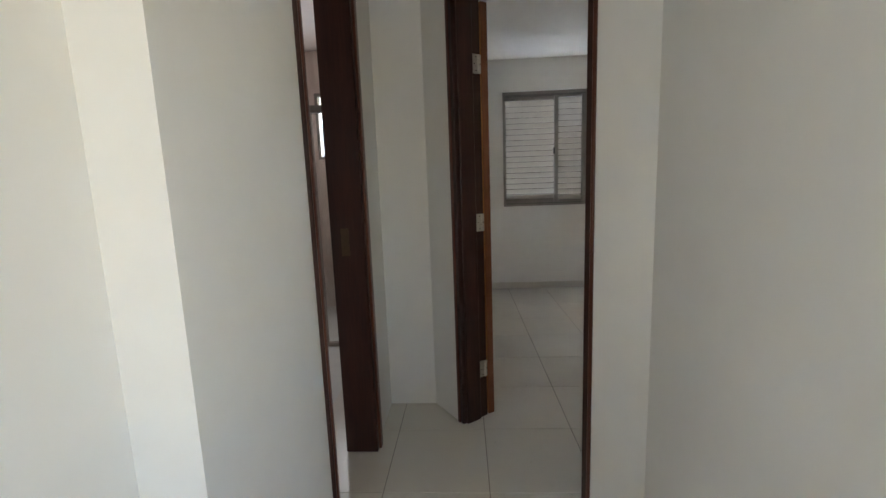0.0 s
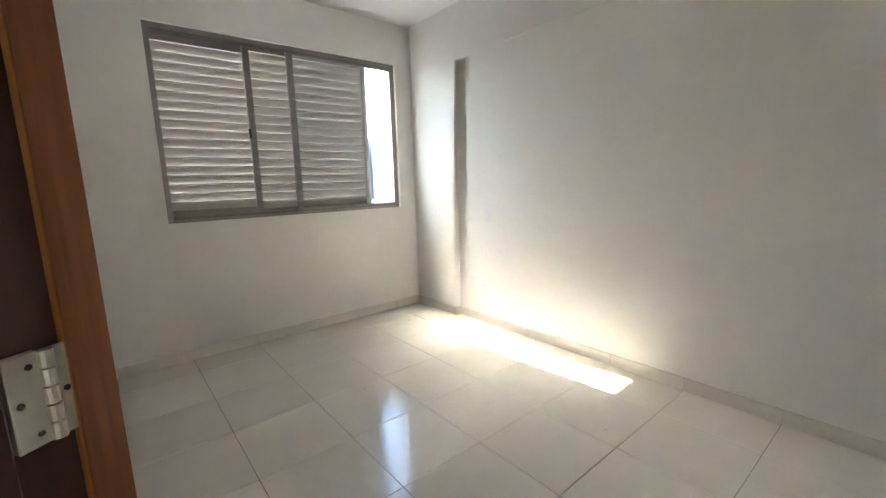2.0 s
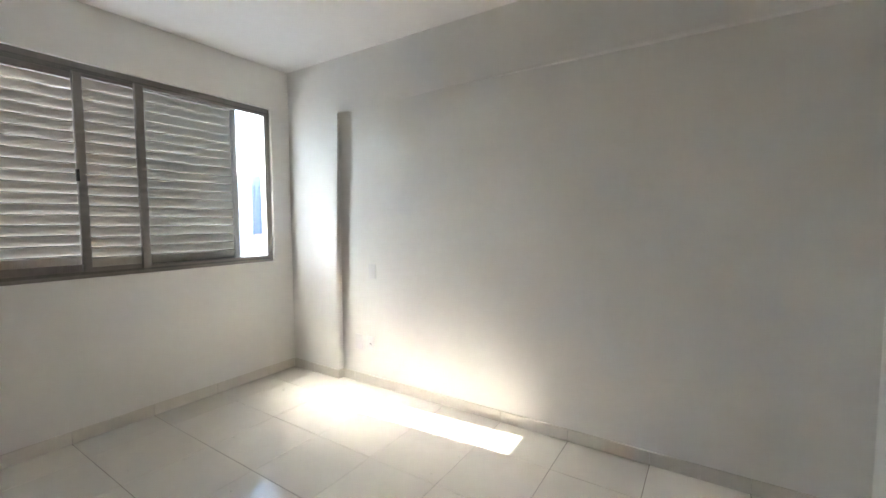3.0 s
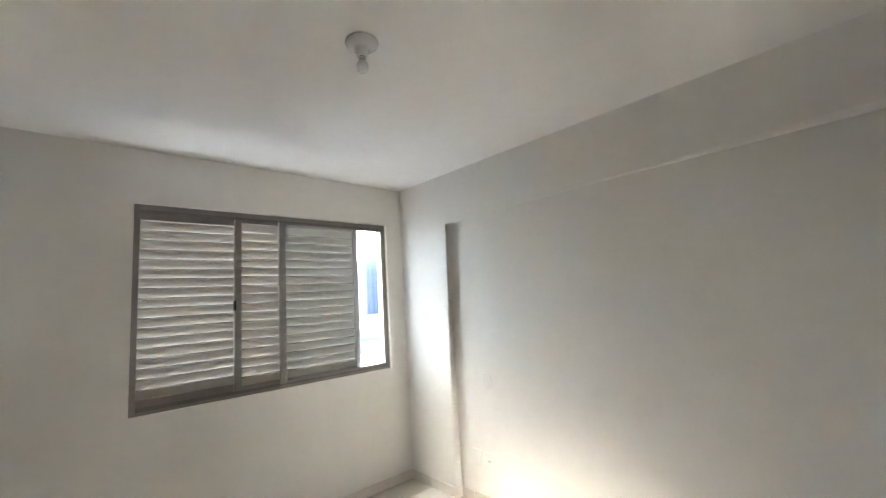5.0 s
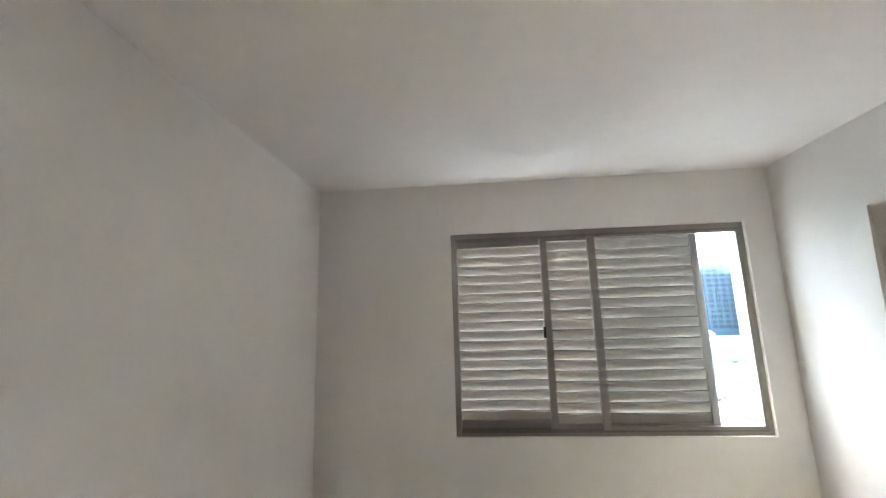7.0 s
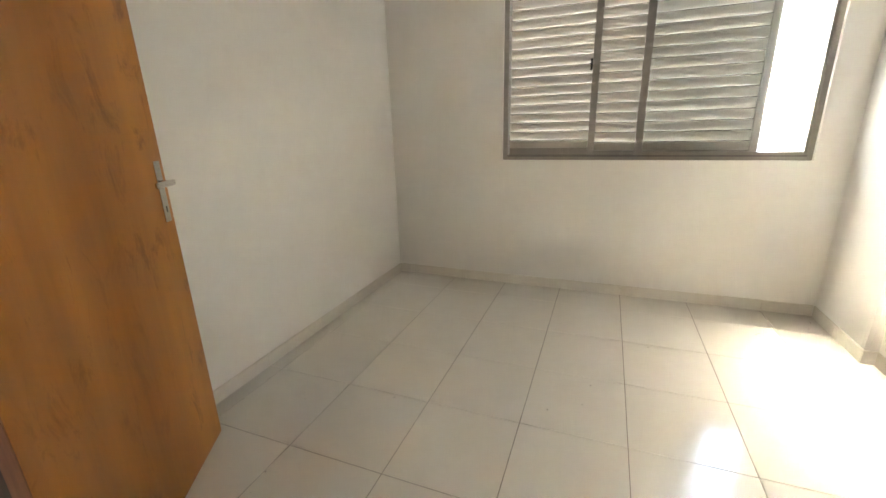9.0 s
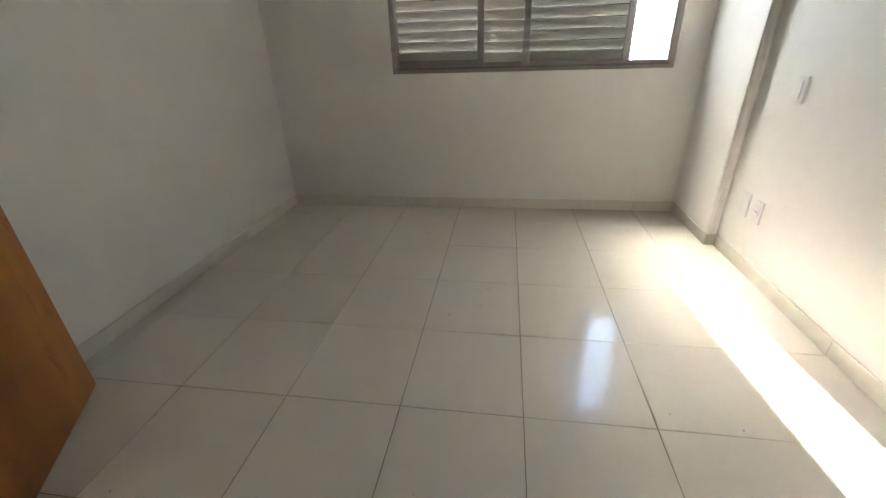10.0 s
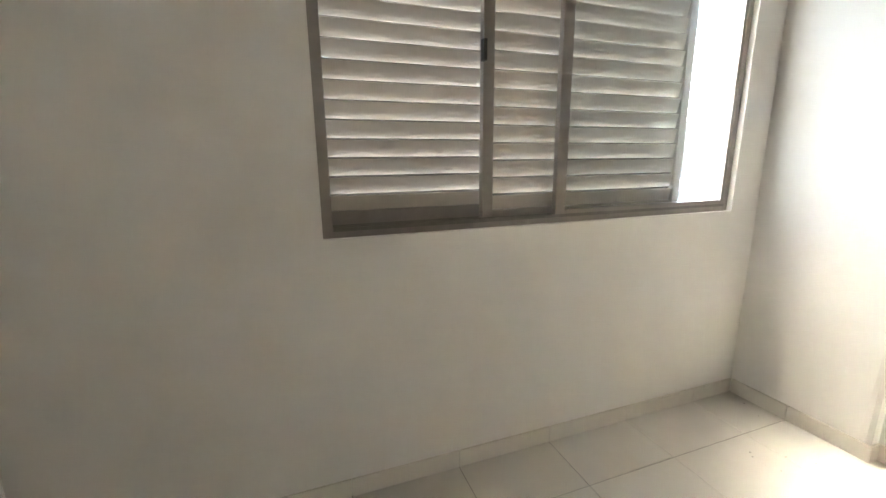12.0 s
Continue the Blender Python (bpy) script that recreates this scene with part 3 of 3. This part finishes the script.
wall_out = tagged(box("boundary_wall", -60, 200, 95, 95.3, GZ, GZ + 3.0, GREY_F), "long grey boundary wall across the lot", "wall")


def car(x, y, turn, paint):
    root = tagged(new("car"), "parked small car on the concrete lot", "car", group="parked cars")
    root.matrix_world = pose(x, y, GZ, rz=turn)
    bm = bmesh.new()
    prof = [(-2.05, 0.35), (-2.1, 0.75), (-1.95, 0.95), (-1.6, 1.0), (-1.0, 1.42), (0.35, 1.45), (1.05, 1.0), (1.95, 0.85), (2.1, 0.6), (2.05, 0.35)]
    sides = [[bm.verts.new((px, s * (0.82 if pz < 1.1 else 0.66), pz)) for px, pz in prof] for s in (-1, 1)]
    for i in range(len(prof)):
        j = (i + 1) % len(prof)
        bm.faces.new((sides[0][i], sides[0][j], sides[1][j], sides[1][i]))
    bm.faces.new(sides[0])
    bm.faces.new(sides[1])
    mesh_object("body", bm, paint, root)
    for wx in (-1.3, 1.3):
        for wy in (-0.75, 0.75):
            wb = bmesh.new()
            bmesh.ops.create_cone(wb, cap_ends=True, segments=16, radius1=0.31, radius2=0.31, depth=0.2, matrix=Matrix.Translation((wx, wy, 0.31)) @ Matrix.Rotation(math.pi / 2, 4, "X"))
            mesh_object("wheel", wb, ASPHALT, root)
    return root


for k, (b, r, paint) in enumerate(((36, 62, TEAL_F), (31, 66, BLUE_F), (43, 60, DARK_F), (27, 80, WHITE_F), (39, 84, DARK_F), (48, 70, WHITE_F))):
    car(2.6 + r * math.sin(radians(b)), r * math.cos(radians(b)), 15 * k, paint)

# ---- tiles of floor and skirting ----
SX, SY, JX, JY = 0.4295, 0.4385, 0.946, -1.15
tile_bm = bmesh.new()
add_box(tile_bm, -SX / 2 + 0.0012, SX / 2 - 0.0012, -SY / 2 + 0.0012, SY / 2 - 0.0012, -0.008, 0, 0.0012)
proto = bpy.data.meshes.new("tile")
tile_bm.to_mesh(proto)
tile_bm.free()
proto.materials.append(TILE)
for i in range(-3, 5):
    for j in range(-3, 13):
        cx, cy = JX + SX * (i + 0.5), JY - SY * (j - 0.5)
        if cx < -0.2 or cx > 3.1 or (cx > 1.5 and cy < -4.1):
            continue
        ob = new("tile", proto)
        ob.parent = floor
        ob.location = (cx, cy, random.uniform(-0.0004, 0.0003))
        ob.rotation_euler = (random.uniform(-0.0006, 0.0006), random.uniform(-0.0006, 0.0006), 0)

SKIRT_H = 0.075
def skirting(name, start, along, length, inward, offset):
    """Cut tiles along the foot of a wall; joints continue those of the floor."""
    a, n = Vector((*along, 0)), Vector((*inward, 0))
    s = Vector((*start, 0))
    root = structure(new(name), "low cream tile skirting along the wall")
    root.location = s
    step = SX if abs(along[0]) > 0.9 else SY
    cuts, p = [0.0], offset % step
    while p < length - 0.01:
        if p > 0.01:
            cuts.append(p)
        p += step
    cuts.append(length)
    for c0, c1 in zip(cuts, cuts[1:]):
        bm = bmesh.new()
        add_box(bm, c0 + 0.0012, c1 - 0.0012, 0, 0.009, 0.001, SKIRT_H, 0.0015)
        bmesh.ops.transform(bm, matrix=Matrix(((a.x, n.x, 0, 0), (a.y, n.y, 0, 0), (0, 0, 1, 0), (0, 0, 0, 1))), verts=bm.verts)
        mesh_object("tile", bm, SKIRT, root)


skirting("baseboard_north", (0.009, 0), (1, 0), 2.934 - 0.009, (0, -1), JX - 0.009)
skirting("baseboard_west", (0, 0), (0, -1), 2.05, (1, 0), -JY)
skirting("baseboard_pillar", (2.943, -0.009), (0, -1), 0.572, (-1, 0), -JY - 0.009)
skirting("baseboard_return", (2.934, -0.572), (1, 0), EAST - 2.934, (0, -1), 0)
skirting("baseboard_east", (EAST, -0.581), (0, -1), 3.16, (-1, 0), -JY - 0.581)


def floor_chips():
    """Small crumbs of dirt and plaster left on the floor."""
    bm = bmesh.new()
    g = random.Random(11)
    spots = [(g.uniform(0.3, 2.9), g.uniform(-3.2, -0.1)) for _ in range(34)] + [(g.uniform(2.5, 2.8), g.uniform(-0.55, -0.3)) for _ in range(6)]
    for x, y in spots:
        w = g.uniform(0.0012, 0.0045)
        bmesh.ops.create_icosphere(bm, subdivisions=1, radius=w, matrix=Matrix.Translation((x, y, 0.0006)) @ Matrix.Rotation(g.uniform(0, 6), 4, "Z") @ Matrix.Diagonal((g.uniform(0.6, 1.8), 0.7, 0.35, 1)))
    return tagged(mesh_object("floor_crumbs", bm, GROUT), "tiny brown crumbs of dirt scattered on tiles", "dirt", kind="stuff")


floor_chips()
